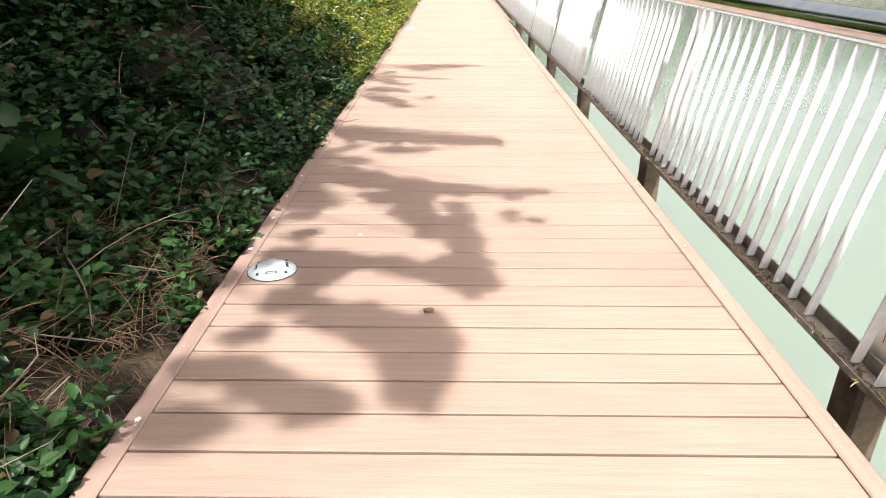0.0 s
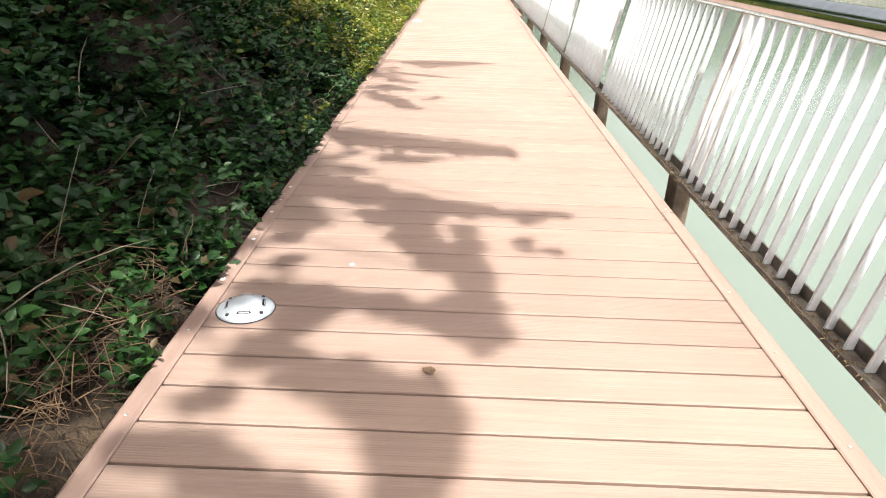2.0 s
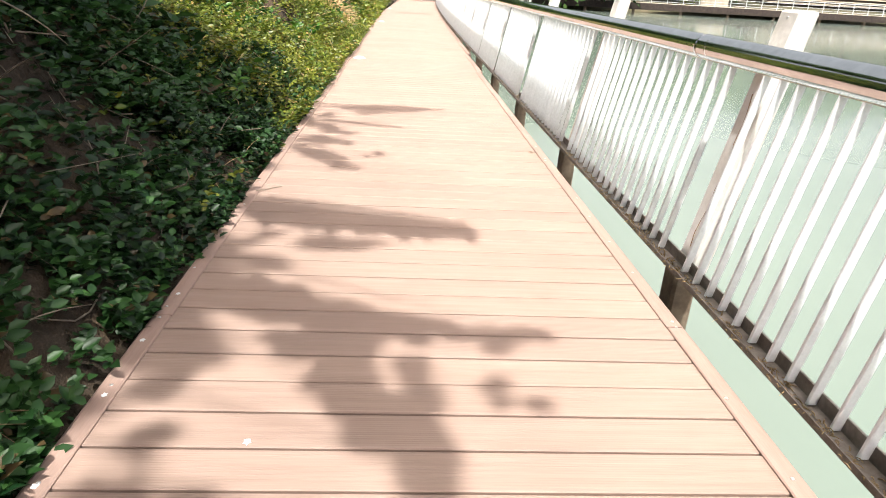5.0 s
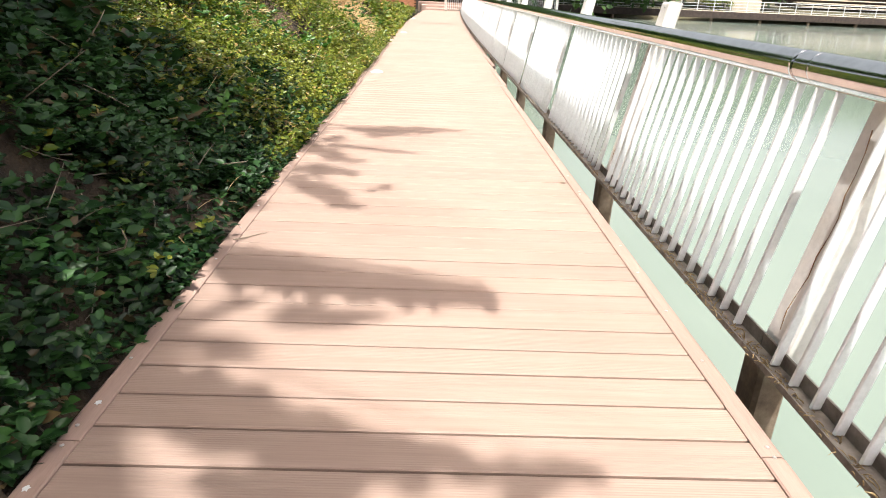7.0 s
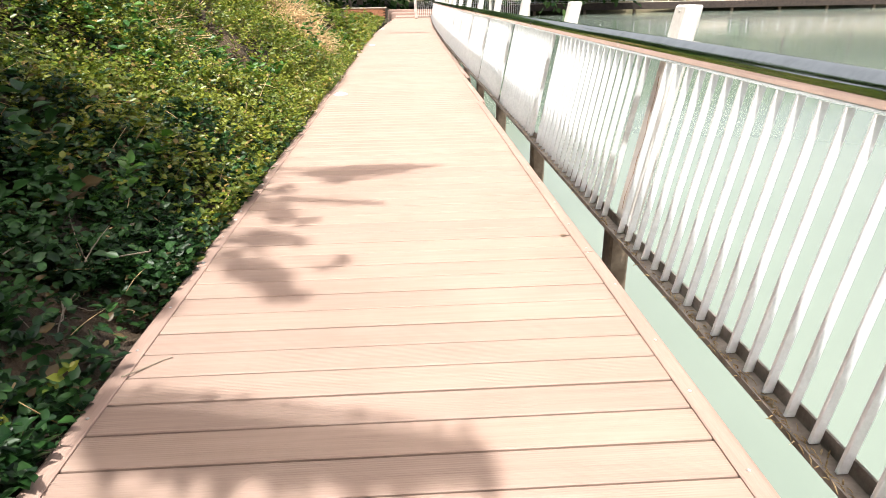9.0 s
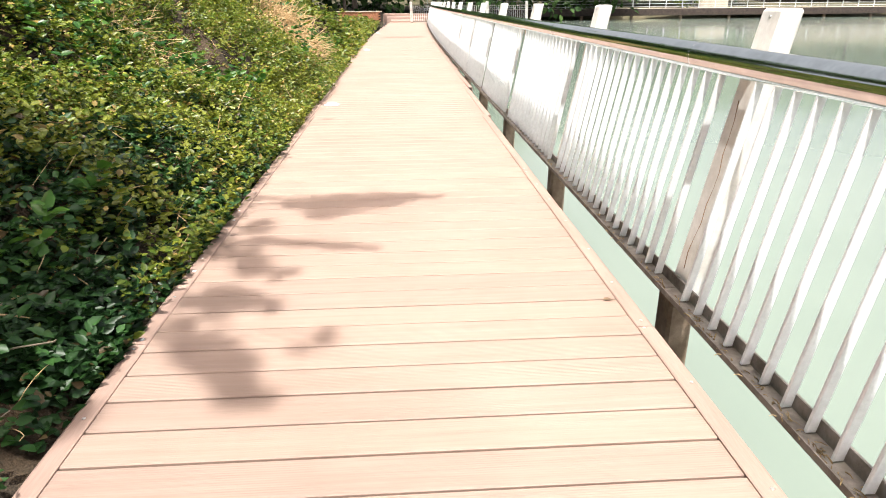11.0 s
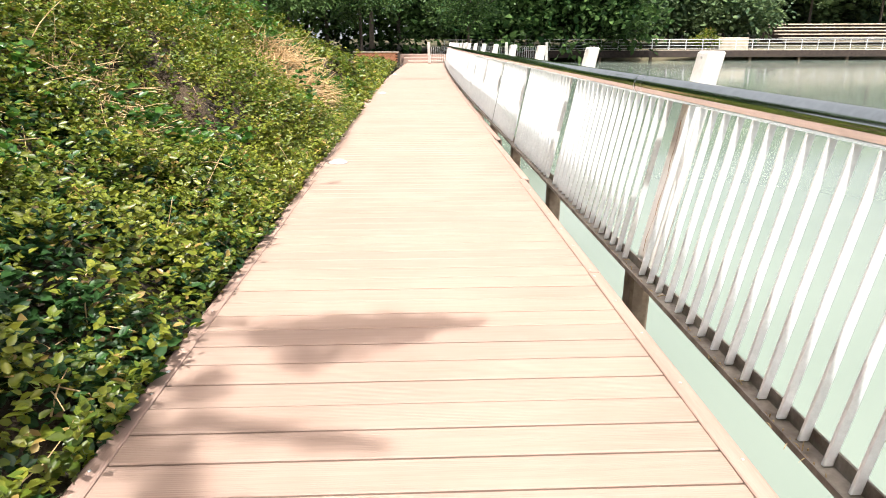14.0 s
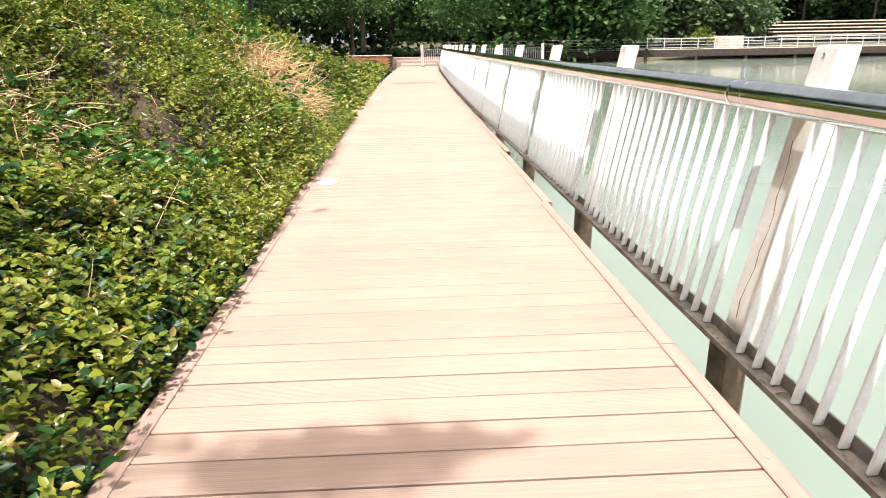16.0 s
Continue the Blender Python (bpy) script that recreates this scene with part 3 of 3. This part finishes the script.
# trees at y 4.0 and 9.5 are unseen, added to block sky light
planted(slope, [(-5.6, 24, 1.9), (-5.4, 29.5, 1.6), (-8.2, 37, 0.6), (-6.5, 20, 2.4), (-3.6, 50.5, 0.2), (-7.5, 46, 0.1), (-7.6, 4.0, 3.0), (-7.9, 9.5, 3.1), (-8.5, 32, 1.8), (-7.6, 16, 3.0), (3.9, 54.5, -0.1)], "trees on the bank")
# out-of-view trees with packed crowns, set to hold light off the near bank
shade = [tree(8.0, 2.6, 26000, 0.28, LEAF_TREE, "unseen broadleaf tree shading the bank beside the deck", 0.16, 0.42) for _ in range(2)]
planted(shade, [(-4.5, -2.2, 1.6), (-4.4, -1.2, 1.6), (-4.4, -0.3, 1.7), (-4.6, -0.4, 2.6), (-6.2, -0.6, 3.2), (-3.4, -6.0, 1.5)], "trees shading the bank")


def woods(name, n, x0, x1, y0, y1, z0, z1, size, mat, label):
    """Far woods seen as one mass of leaf clumps."""
    m = n // 60
    c = np.stack([rng.uniform(x0, x1, m), rng.uniform(y0, y1, m), z0 + (z1 - z0) * rng.random(m) ** 0.9], -1)
    k = rng.integers(0, m, n)
    off = rng.normal(0, 1.0, (n, 3)) * np.array((1.0, 1.0, 0.6))
    ob = leaves(name, c[k] + off, off + rng.normal(0, 0.4, (n, 3)), rng.normal(0, 0.5, (n, 3)) + np.array((0, 0, 1.0)), size * rng.uniform(0.6, 1.4, n), mat, 1.3, True)
    return tagged(ob, label, "woods", kind="stuff")


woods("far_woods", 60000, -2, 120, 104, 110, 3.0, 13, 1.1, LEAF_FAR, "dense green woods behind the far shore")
woods("end_woods", 36000, -40, 22, 66, 78, 0.6, 12, 0.6, LEAF_TREE, "dense dark woods behind the end of the deck")
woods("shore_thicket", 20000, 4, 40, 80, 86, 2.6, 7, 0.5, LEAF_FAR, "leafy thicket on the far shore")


# ---- overhanging boughs, whose leaves throw the shade on the planks ----
def along(a, b, r0, r1, z, n=4):
    """Spots of shade in a row from a to b, their spread going from r0 to r1."""
    return [(a[0] + (b[0] - a[0]) * k / (n - 1), a[1] + (b[1] - a[1]) * k / (n - 1), r0 + (r1 - r0) * k / (n - 1), z) for k in range(n)]


def bough(name, root, spots, size, label, width=1.0, fill=9.0):
    """A limb from root that ends in leaf sprays; spots: where their shade lies on the deck, their spread and height."""
    ob = holder(name)
    bm = bmesh.new()
    foot, way, up, sz = [], [], [], []
    for i, (x, y, r, z) in enumerate(spots):
        c = Vector((x, y, 0)) + TO_SUN * (z / TO_SUN.z)
        if i % 3 == 0:
            mid = Vector(root).lerp(c, 0.6) + Vector((0, 0, 0.3))
            tube(bm, [Vector(root), mid, c], [0.03, 0.014, 0.004], 5)
        for k in range(max(3, int(fill * (r / (0.6 * size)) ** 2))):
            a = rng.uniform(0, 6.28)
            d = r * math.sqrt(rng.random())
            t = rng.uniform(0, 6.28)
            w = np.array((math.cos(t), math.sin(t), -0.15))
            ln = size * rng.uniform(0.7, 1.3)
            p = np.array(c) + np.array((math.cos(a) * d, math.sin(a) * d, rng.normal(0, 0.06))) - 0.5 * ln * w
            foot.append(p)
            way.append(w)
            up.append((rng.normal(0, 0.2), rng.normal(0, 0.2), 1))
            sz.append(ln)
    part("limb", bm, BARK, ob)
    lv = leaves("foliage", np.array(foot), np.array(way), np.array(up), np.array(sz), LEAF_TREE, width)
    lv.parent = ob
    return tagged(ob, label, "bough")


SHADE_NEAR = (along((-0.86, 0.40), (-0.50, 0.20), 0.09, 0.09, 5.2) + along((-0.24, 0.52), (-0.19, 0.34), 0.14, 0.12, 5.2, 3) + along((-0.74, 0.86), (-0.22, 0.62), 0.07, 0.11, 5.2, 5)
              + along((-0.84, 1.28), (-0.12, 1.14), 0.09, 0.09, 5.2, 6) + along((-0.07, 1.9), (0.0, 1.25), 0.07, 0.07, 5.2, 5) + [(0.0, 1.02, 0.09, 5.2), (-0.62, 1.06, 0.09, 5.2), (-0.80, 0.60, 0.05, 5.2)])
SHADE_MID = (along((-0.86, 2.52), (-0.22, 2.20), 0.14, 0.11, 5.0, 6) + along((-0.2, 2.2), (0.24, 2.14), 0.10, 0.06, 5.0, 4) + along((0.28, 2.14), (0.45, 2.17), 0.05, 0.01, 5.0, 3)
             + along((-0.9, 2.15), (-0.80, 1.55), 0.07, 0.06, 5.0, 4) + along((0.22, 1.78), (0.33, 1.72), 0.04, 0.02, 5.0, 2) + along((-0.32, 1.98), (-0.17, 1.58), 0.12, 0.10, 5.0, 4) + [(-0.5, 2.08, 0.06, 5.0)])
SHADE_FAR = (along((-0.58, 6.76), (0.04, 6.84), 0.16, 0.12, 6.4, 5) + along((0.08, 6.85), (0.27, 6.8), 0.08, 0.03, 6.4, 3) + along((-0.95, 6.92), (-0.62, 6.76), 0.03, 0.07, 6.4) + [(-0.3, 6.66, 0.13, 6.4), (-0.08, 6.72, 0.10, 6.4), (-0.46, 6.52, 0.11, 6.4), (-0.85, 6.28, 0.12, 6.4)]
             + along((-0.9, 5.92), (-0.58, 5.55), 0.13, 0.09, 6.4, 4) + along((-0.84, 5.3), (-0.62, 5.2), 0.13, 0.10, 6.4, 3) + along((-0.82, 4.95), (-0.5, 4.5), 0.13, 0.10, 6.4, 4)
             + along((-0.8, 6.06), (-0.12, 5.86), 0.006, 0.006, 6.4, 12) + [(-0.32, 4.87, 0.06, 6.4), (-0.8, 10.1, 0.06, 6.4)])
bough("overhanging_bough", (-3.6, 0.6, 6.2), SHADE_NEAR, 0.15, "overhanging bough with broad dark green leaves", 1.35)
bough("overhanging_bough", (-3.8, 1.8, 6.0), SHADE_MID, 0.13, "overhanging bough with broad dark green leaves", 1.25)
bough("overhanging_bough", (-4.2, 3.6, 7.4), SHADE_FAR, 0.10, "overhanging leafy bough above the planks", 1.0, 6.0)
# next three boughs are out of view, laid in grids to darken the bank
bough("overhanging_bough", (-4.0, 4.6, 4.6), [(-1.42 - 0.3 * (i % 3), 3.5 + 0.3 * (i // 3), 0.28, 3.3) for i in range(27)], 0.2, "unseen low dense bough shading the foot of the bank", 1.2, 6.0)
bough("overhanging_bough", (-4.6, 4.4, 5.2), [(-2.3 - 0.33 * (i % 4), 4.3 + 0.33 * (i // 4), 0.15, 3.9) for i in range(24)], 0.2, "unseen thin bough dappling the bank", 1.2, 6.0)
bough("overhanging_bough", (-4.4, 0.8, 5.2), [(-1.42 - 0.45 * (i % 7), -2.4 + 0.5 * (i // 7), 0.13 if i % 7 == 0 else 0.36, 4.2 + 0.3 * (i % 3)) for i in range(91) if 0.5 * (i // 7) < 6.1 - 0.2 * (i % 7)], 0.3, "unseen dense bough added to shade the bank", 1.3, 7.0)
bough("overhanging_bough", (-4.0, 25.0, 7.2), [(-0.5 + 0.22 * i, 27.8 + 0.25 * (i % 2), 0.2, 6.4) for i in range(7)], 0.25, "overhanging leafy bough above the planks", 1.0, 5.0)


def palm_frond():
    """A long frond with a comb of leaflets on each side."""
    ob = holder("palm_frond")
    bm = bmesh.new()
    tip = Vector((0.26, 3.40, 0)) + TO_SUN * (4.6 / TO_SUN.z)
    root = Vector((-0.98, 3.72, 0)) + TO_SUN * (4.8 / TO_SUN.z)
    base = Vector((-4.6, 2.5, 5.6))
    tube(bm, [base, base.lerp(root, 0.6) + Vector((0, 0, 0.35)), root, root.lerp(tip, 0.5) + Vector((0, 0, 0.05)), tip], [0.03, 0.022, 0.016, 0.011, 0.004], 6)
    part("rachis", bm, BARK, ob)
    foot, way, up, sz = [], [], [], []
    for k in range(17):
        p = root.lerp(tip, k / 17 + rng.uniform(-0.012, 0.012))
        for s in (-1, 1):
            foot.append(p)
            way.append((0.25, s * (1.0 if s < 0 else 0.35), -0.3))
            up.append((rng.normal(0, 0.15), rng.normal(0, 0.15), 1))
            sz.append((0.46 if s < 0 else 0.16) * (0.8 + 0.3 * math.sin(k * 1.3) ** 2) * (1 - 0.35 * (k / 17) ** 2))
    lv = leaves("leaflets", np.array(foot), np.array(way), np.array(up), np.array(sz), LEAF_TREE, 0.62)
    lv.parent = ob
    return tagged(ob, "long green frond with comb-like leaflets overhead", "frond")


palm_frond()


# ---- far end of the deck and the far shore ----
def far_walkway():
    ob = holder("lake_walkway")
    a, b = Vector((2.5, 70.0, 0.32)), Vector((84, 73.0, 0.32))
    d = (b - a).normalized()
    turn = Matrix.Translation(a) @ Matrix.Rotation(math.atan2(d.y, d.x), 4, "Z")
    ln = (b - a).length
    part("slab", boxed((0, 0, -0.12), (ln, 2.0, 0.08), 0.02), STONE, ob, "pale walkway slab", turn)
    part("edge_beam", boxed((0, -0.12, -0.6), (ln, -0.004, 0.05), 0.02), JOIST, ob, "dark edge beam over the water", turn)
    post = mesh_of(boxed((-0.035, 0, 0.08), (0.035, 0.06, 1.08), 0.008), "post", GALV)
    pile = mesh_of(boxed((-0.12, 0.1, -1.6), (0.12, 0.34, -0.121), 0.02), "pile", PILE)
    n = int(ln / 1.7)
    for k in range(n):
        twin("post", post, ob, turn @ pose(0.3 + 1.7 * k, 0, 0))
        if k % 3 == 0:
            twin("pile", pile, ob, turn @ pose(0.3 + 1.7 * k, 0, 0))
    for z, r in ((1.08, 0.035), (0.78, 0.02), (0.5, 0.02), (0.24, 0.02)):
        bm = bmesh.new()
        tube(bm, [(0, 0.03, z), (ln, 0.03, z)], [r, r], 8)
        part("rail", bm, GALV, ob, "", turn)
    return tagged(ob, "white railed walkway across the far side of the lake", "walkway")


far_walkway()


# the railing turns right over the water at the far end
corner = pose(bend(POSTS[-1]) + 0.1, POSTS[-1] + 0.9, 0, 0, 0, -104)
for k in range(3):
    m = corner @ pose(-1.15, 0.2 + BAY * k, 0)
    copy_thing(first_panel, m)
    copy_thing(first_post, m)
copy_thing(first_post, corner @ pose(-1.15, 0.2 + BAY * 3, 0))


def brick_planter():
    ob = holder("brick_planter")
    part("soil", boxed((-1.2, 0.16, 0), (1.2, 1.1, 0.5)), SOIL, ob)
    me = mesh_of(boxed((-0.11, 0, 0), (0.11, 0.1, 0.062), 0.004), "brick", BRICK)
    for r in range(8):
        for k in range(10):
            twin("brick", me, ob, pose(-1.08 + 0.229 * k + (0.114 if r % 2 else 0), 0.05, 0.07 * r))
    part("cap", boxed((-1.25, 0.02, 0.56), (1.3, 0.2, 0.61), 0.008), STONE, ob)
    ob.matrix_basis = pose(-2.2, 42.0, 0.12, 0, 0, -6)
    return tagged(ob, "low red brick planter wall at the foot of the bank", "planter")


brick_planter()


def terrace():
    ob = holder("stone_terrace")
    for k in range(6):
        # risers take the dark joist colour, standing in for shade below each tread
        part("riser", boxed((-16, 1.3 * k + 0.3, 0), (16, 1.3 * k + 1.3, 0.22 + 0.42 * k)), JOIST, ob, "riser coloured dark for the shade under the tread")
        part("tread", boxed((-16, 1.3 * k, 0.22 + 0.42 * k), (16, 1.3 * k + 1.25, 0.36 + 0.42 * k), 0.02), STONE, ob)
    ob.matrix_basis = pose(61, 85, 0.9, 0, 0, -4)
    return tagged(ob, "pale stone seating steps on the far shore", "terrace")


terrace()
block = tagged(part("pump_house", boxed((-1.6, -1, 0), (1.6, 1, 1.3), 0.04), STONE, label="small pale block house on the shore", m=pose(34, 77.5, 0.3)), category="hut")
shrub_leaves, _ = crown("yellow_bush", (0, 0, 0.9), 1.3, 1800, 0.2, LEAF_GOLD, 14)
shrub_leaves.matrix_basis = pose(31, 77, 0.4)
tagged(shrub_leaves, "yellow-green bush on the far shore", "bush")

# ---- boardwalk deck ----
deck = holder("boardwalk_deck")
tagged(deck, "brown composite plank boardwalk with grooved boards", "boardwalk", kind="structure")
for x in (-0.8, 0.0, 0.8):
    part("joist", boxed((x - 0.04, DECK_Y0, -0.16), (x + 0.04, DECK_Y1, -0.03)), JOIST, deck)
for k in range(11):
    y = 0.6 + 4.7 * k
    part("cross_beam", boxed((-1.0, y - 0.08, -0.34), (0.99, y + 0.08, -0.161)), JOIST, deck)
h = PITCH / 2 - 0.0052
prof = [(-h, -0.026), (-h, -0.003), (-h + 0.003, 0.0), (h - 0.003, 0.0), (h, -0.003), (h, -0.026)]
bm = bmesh.new()
rings = [[bm.verts.new((s * (HALF + 0.02), y, z)) for y, z in prof] for s in (-1, 1)]
for i in range(6):
    bm.faces.new((rings[0][i], rings[0][(i + 1) % 6], rings[1][(i + 1) % 6], rings[1][i]))
bm.faces.new(rings[0][::-1])
bm.faces.new(rings[1])
bmesh.ops.recalc_face_normals(bm, faces=bm.faces[:])
plank_me = mesh_of(bm, "plank", PLANK)
for k in range(295):
    twin("plank", plank_me, deck, pose(bend(DECK_Y0 + PITCH * k) + rng.normal(0, 0.0015), DECK_Y0 + PITCH * (k + 0.5), rng.normal(0, 0.0006)) @ Matrix.Diagonal((1 + widen(DECK_Y0 + PITCH * k) / HALF, 1, 1, 1)))

TRIM_L = [(-HALF - 0.066, -0.10), (-HALF - 0.052, -0.10), (-HALF - 0.052, 0.002), (-HALF + 0.002, 0.002), (-HALF + 0.002, 0.006), (-HALF - 0.003, 0.009), (-HALF - 0.055, 0.009), (-HALF - 0.066, 0.003)]
screw_bm = bmesh.new()
tube(screw_bm, [(0, 0, 0), (0, 0, 0.002), (0, 0, 0.0035)], [0.0065, 0.006, 0.003], 10)
screw_me = mesh_of(screw_bm, "screw", SCREW)
for side in (-1, 1):
    y = 4.86 - 3 * 2.62
    while y < DECK_Y1 - 0.2:
        end = min(y + 2.62, DECK_Y1)
        shift = rng.normal(0, 0.002)
        t = new("trim", mesh_of(extruded([(-side * (x - widen(y + 1.3)) + shift + bend(y + 1.3), z + rng.normal(0, 0.0004)) for x, z in TRIM_L], y + 0.003, end - 0.003), "trim", TRIM))
        tagged(t, "brown composite edge trim with screws", "trim", "edge trims of the deck", "structure")
        if end < 30:
            for yy in np.arange(y + 0.06, end, 0.42):
                twin("screw", screw_me, t, pose(bend(y + 1.3) + side * (HALF + 0.03 + widen(y + 1.3) + rng.normal(0, 0.006)), yy + rng.normal(0, 0.03), 0.0091))
        y = end

# landing and steps beyond the last planks
for k in range(3):
    tread = part("landing", boxed((bend(46) - 1.1 - 0.3 * k, 45.95 + 3.2 * k, -0.3), (bend(46) + 1.05 + 0.3 * k, 49.14 + 3.2 * k, 0.1 + 0.14 * k), 0.01), TRIM)
    tagged(tread, "reddish brown plank landing at the end of the deck", "landing", "landings at the end", "structure")


# ---- small loose things ----
def fallen_leaf(x, y, z, size, turn, label):
    ob = leaves("fallen_leaf", np.array([(x, y, z)]), np.array([(math.cos(turn), math.sin(turn), 0.03)]), np.array([(0.0, 0.1, 1.0)]), np.array([size]), STRAW, 1.1)
    bpy.data.meshes[ob.data.name].materials[0] = DEAD_LEAF
    return tagged(ob, label, "leaf")


DEAD_LEAF = plain("dead_leaf", [(0.10, 0.06, 0.03), (0.24, 0.16, 0.09)], 30.0, 0.8)
fallen_leaf(-0.15, 0.76, 0.003, 0.06, 2.2, "small dry brown leaf lying on a plank")
# dark knot of the plank, built with the leaf mesh
fallen_leaf(0.9, 5.13, 0.003, 0.05, 0.2, "small dark knot at the plank edge, drawn as a leaf shape")
fallen_leaf(1.36, 4.1, WATER_Z + 0.004, 0.12, -0.6, "pale dry leaf floating on the water")
fallen_leaf(1.32, 2.9, WATER_Z + 0.004, 0.08, 0.9, "pale dry leaf floating on the water")
fallen_leaf(-1.35, 2.6, bank_height(-1.35, 2.6) + 0.06, 0.12, 0.4, "large brown dead leaf on the creepers")


def twig_on_deck():
    bm = bmesh.new()
    tube(bm, [(-0.97, 3.80, 0.018), (-0.93, 3.86, 0.006), (-0.87, 3.93, 0.004), (-0.84, 3.95, 0.004)], [0.003, 0.003, 0.0025, 0.0015], 6)
    return tagged(new("twig", mesh_of(bm, "twig", TWIG)), "short dry twig lying on the deck edge", "twig")


twig_on_deck()


def dropping(x, y, z, r):
    """A white splash on the trim or the planks."""
    bm = bmesh.new()
    tube(bm, [(0, 0, -0.0004), (0, 0, 0.0008)], [r, r * 0.8], 11)
    for v in bm.verts:
        k = 1 + 0.3 * math.sin(5 * math.atan2(v.co.y, v.co.x) + x * 40 + y * 7)
        v.co.x *= k * 0.8
        v.co.y *= k
    ob = new("paint_spot", mesh_of(bm, "paint_spot", PAINT))
    ob.matrix_basis = pose(x, y, z)
    return tagged(ob, "small white splash on the brown deck", "spot", "white splashes on the deck")


dropping(-0.52, 1.52, 0.0012, 0.014)
for y in (0.12, 1.33, 1.72, 2.05, 2.42, 4.9, 5.6, 6.4):
    dropping(-HALF - 0.03 + 0.01 * math.sin(y * 9), y, 0.0096, 0.012)


def angle_litter():
    """Dry grass and grit that has gathered on the foot angle."""
    bm = bmesh.new()
    for _ in range(1500):
        y = rng.uniform(-1.5, 9.0)
        if rng.random() > math.exp(-max(0, y - 3.2) / 1.4) + 0.08:
            continue
        x = RAIL_X - 0.03 + rng.normal(0, 0.011)
        p = Vector((min(x, RAIL_X + 0.015), y, RAIL_Z + 0.003 + abs(rng.normal(0, 0.004))))
        d = Vector((rng.normal(0, 0.4), rng.normal(0, 1), rng.normal(0, 0.15))).normalized() * rng.uniform(0.012, 0.04)
        r = rng.uniform(0.0012, 0.0028)
        tube(bm, [p, p + d * 0.5 + Vector((0, 0, 0.004)), p + d], [r, r, r * 0.5], 4)
    return tagged(new("dry_litter", mesh_of(bm, "dry_litter", GRIT)), "yellow dry litter along the foot of the railing", "litter", kind="stuff")


angle_litter()
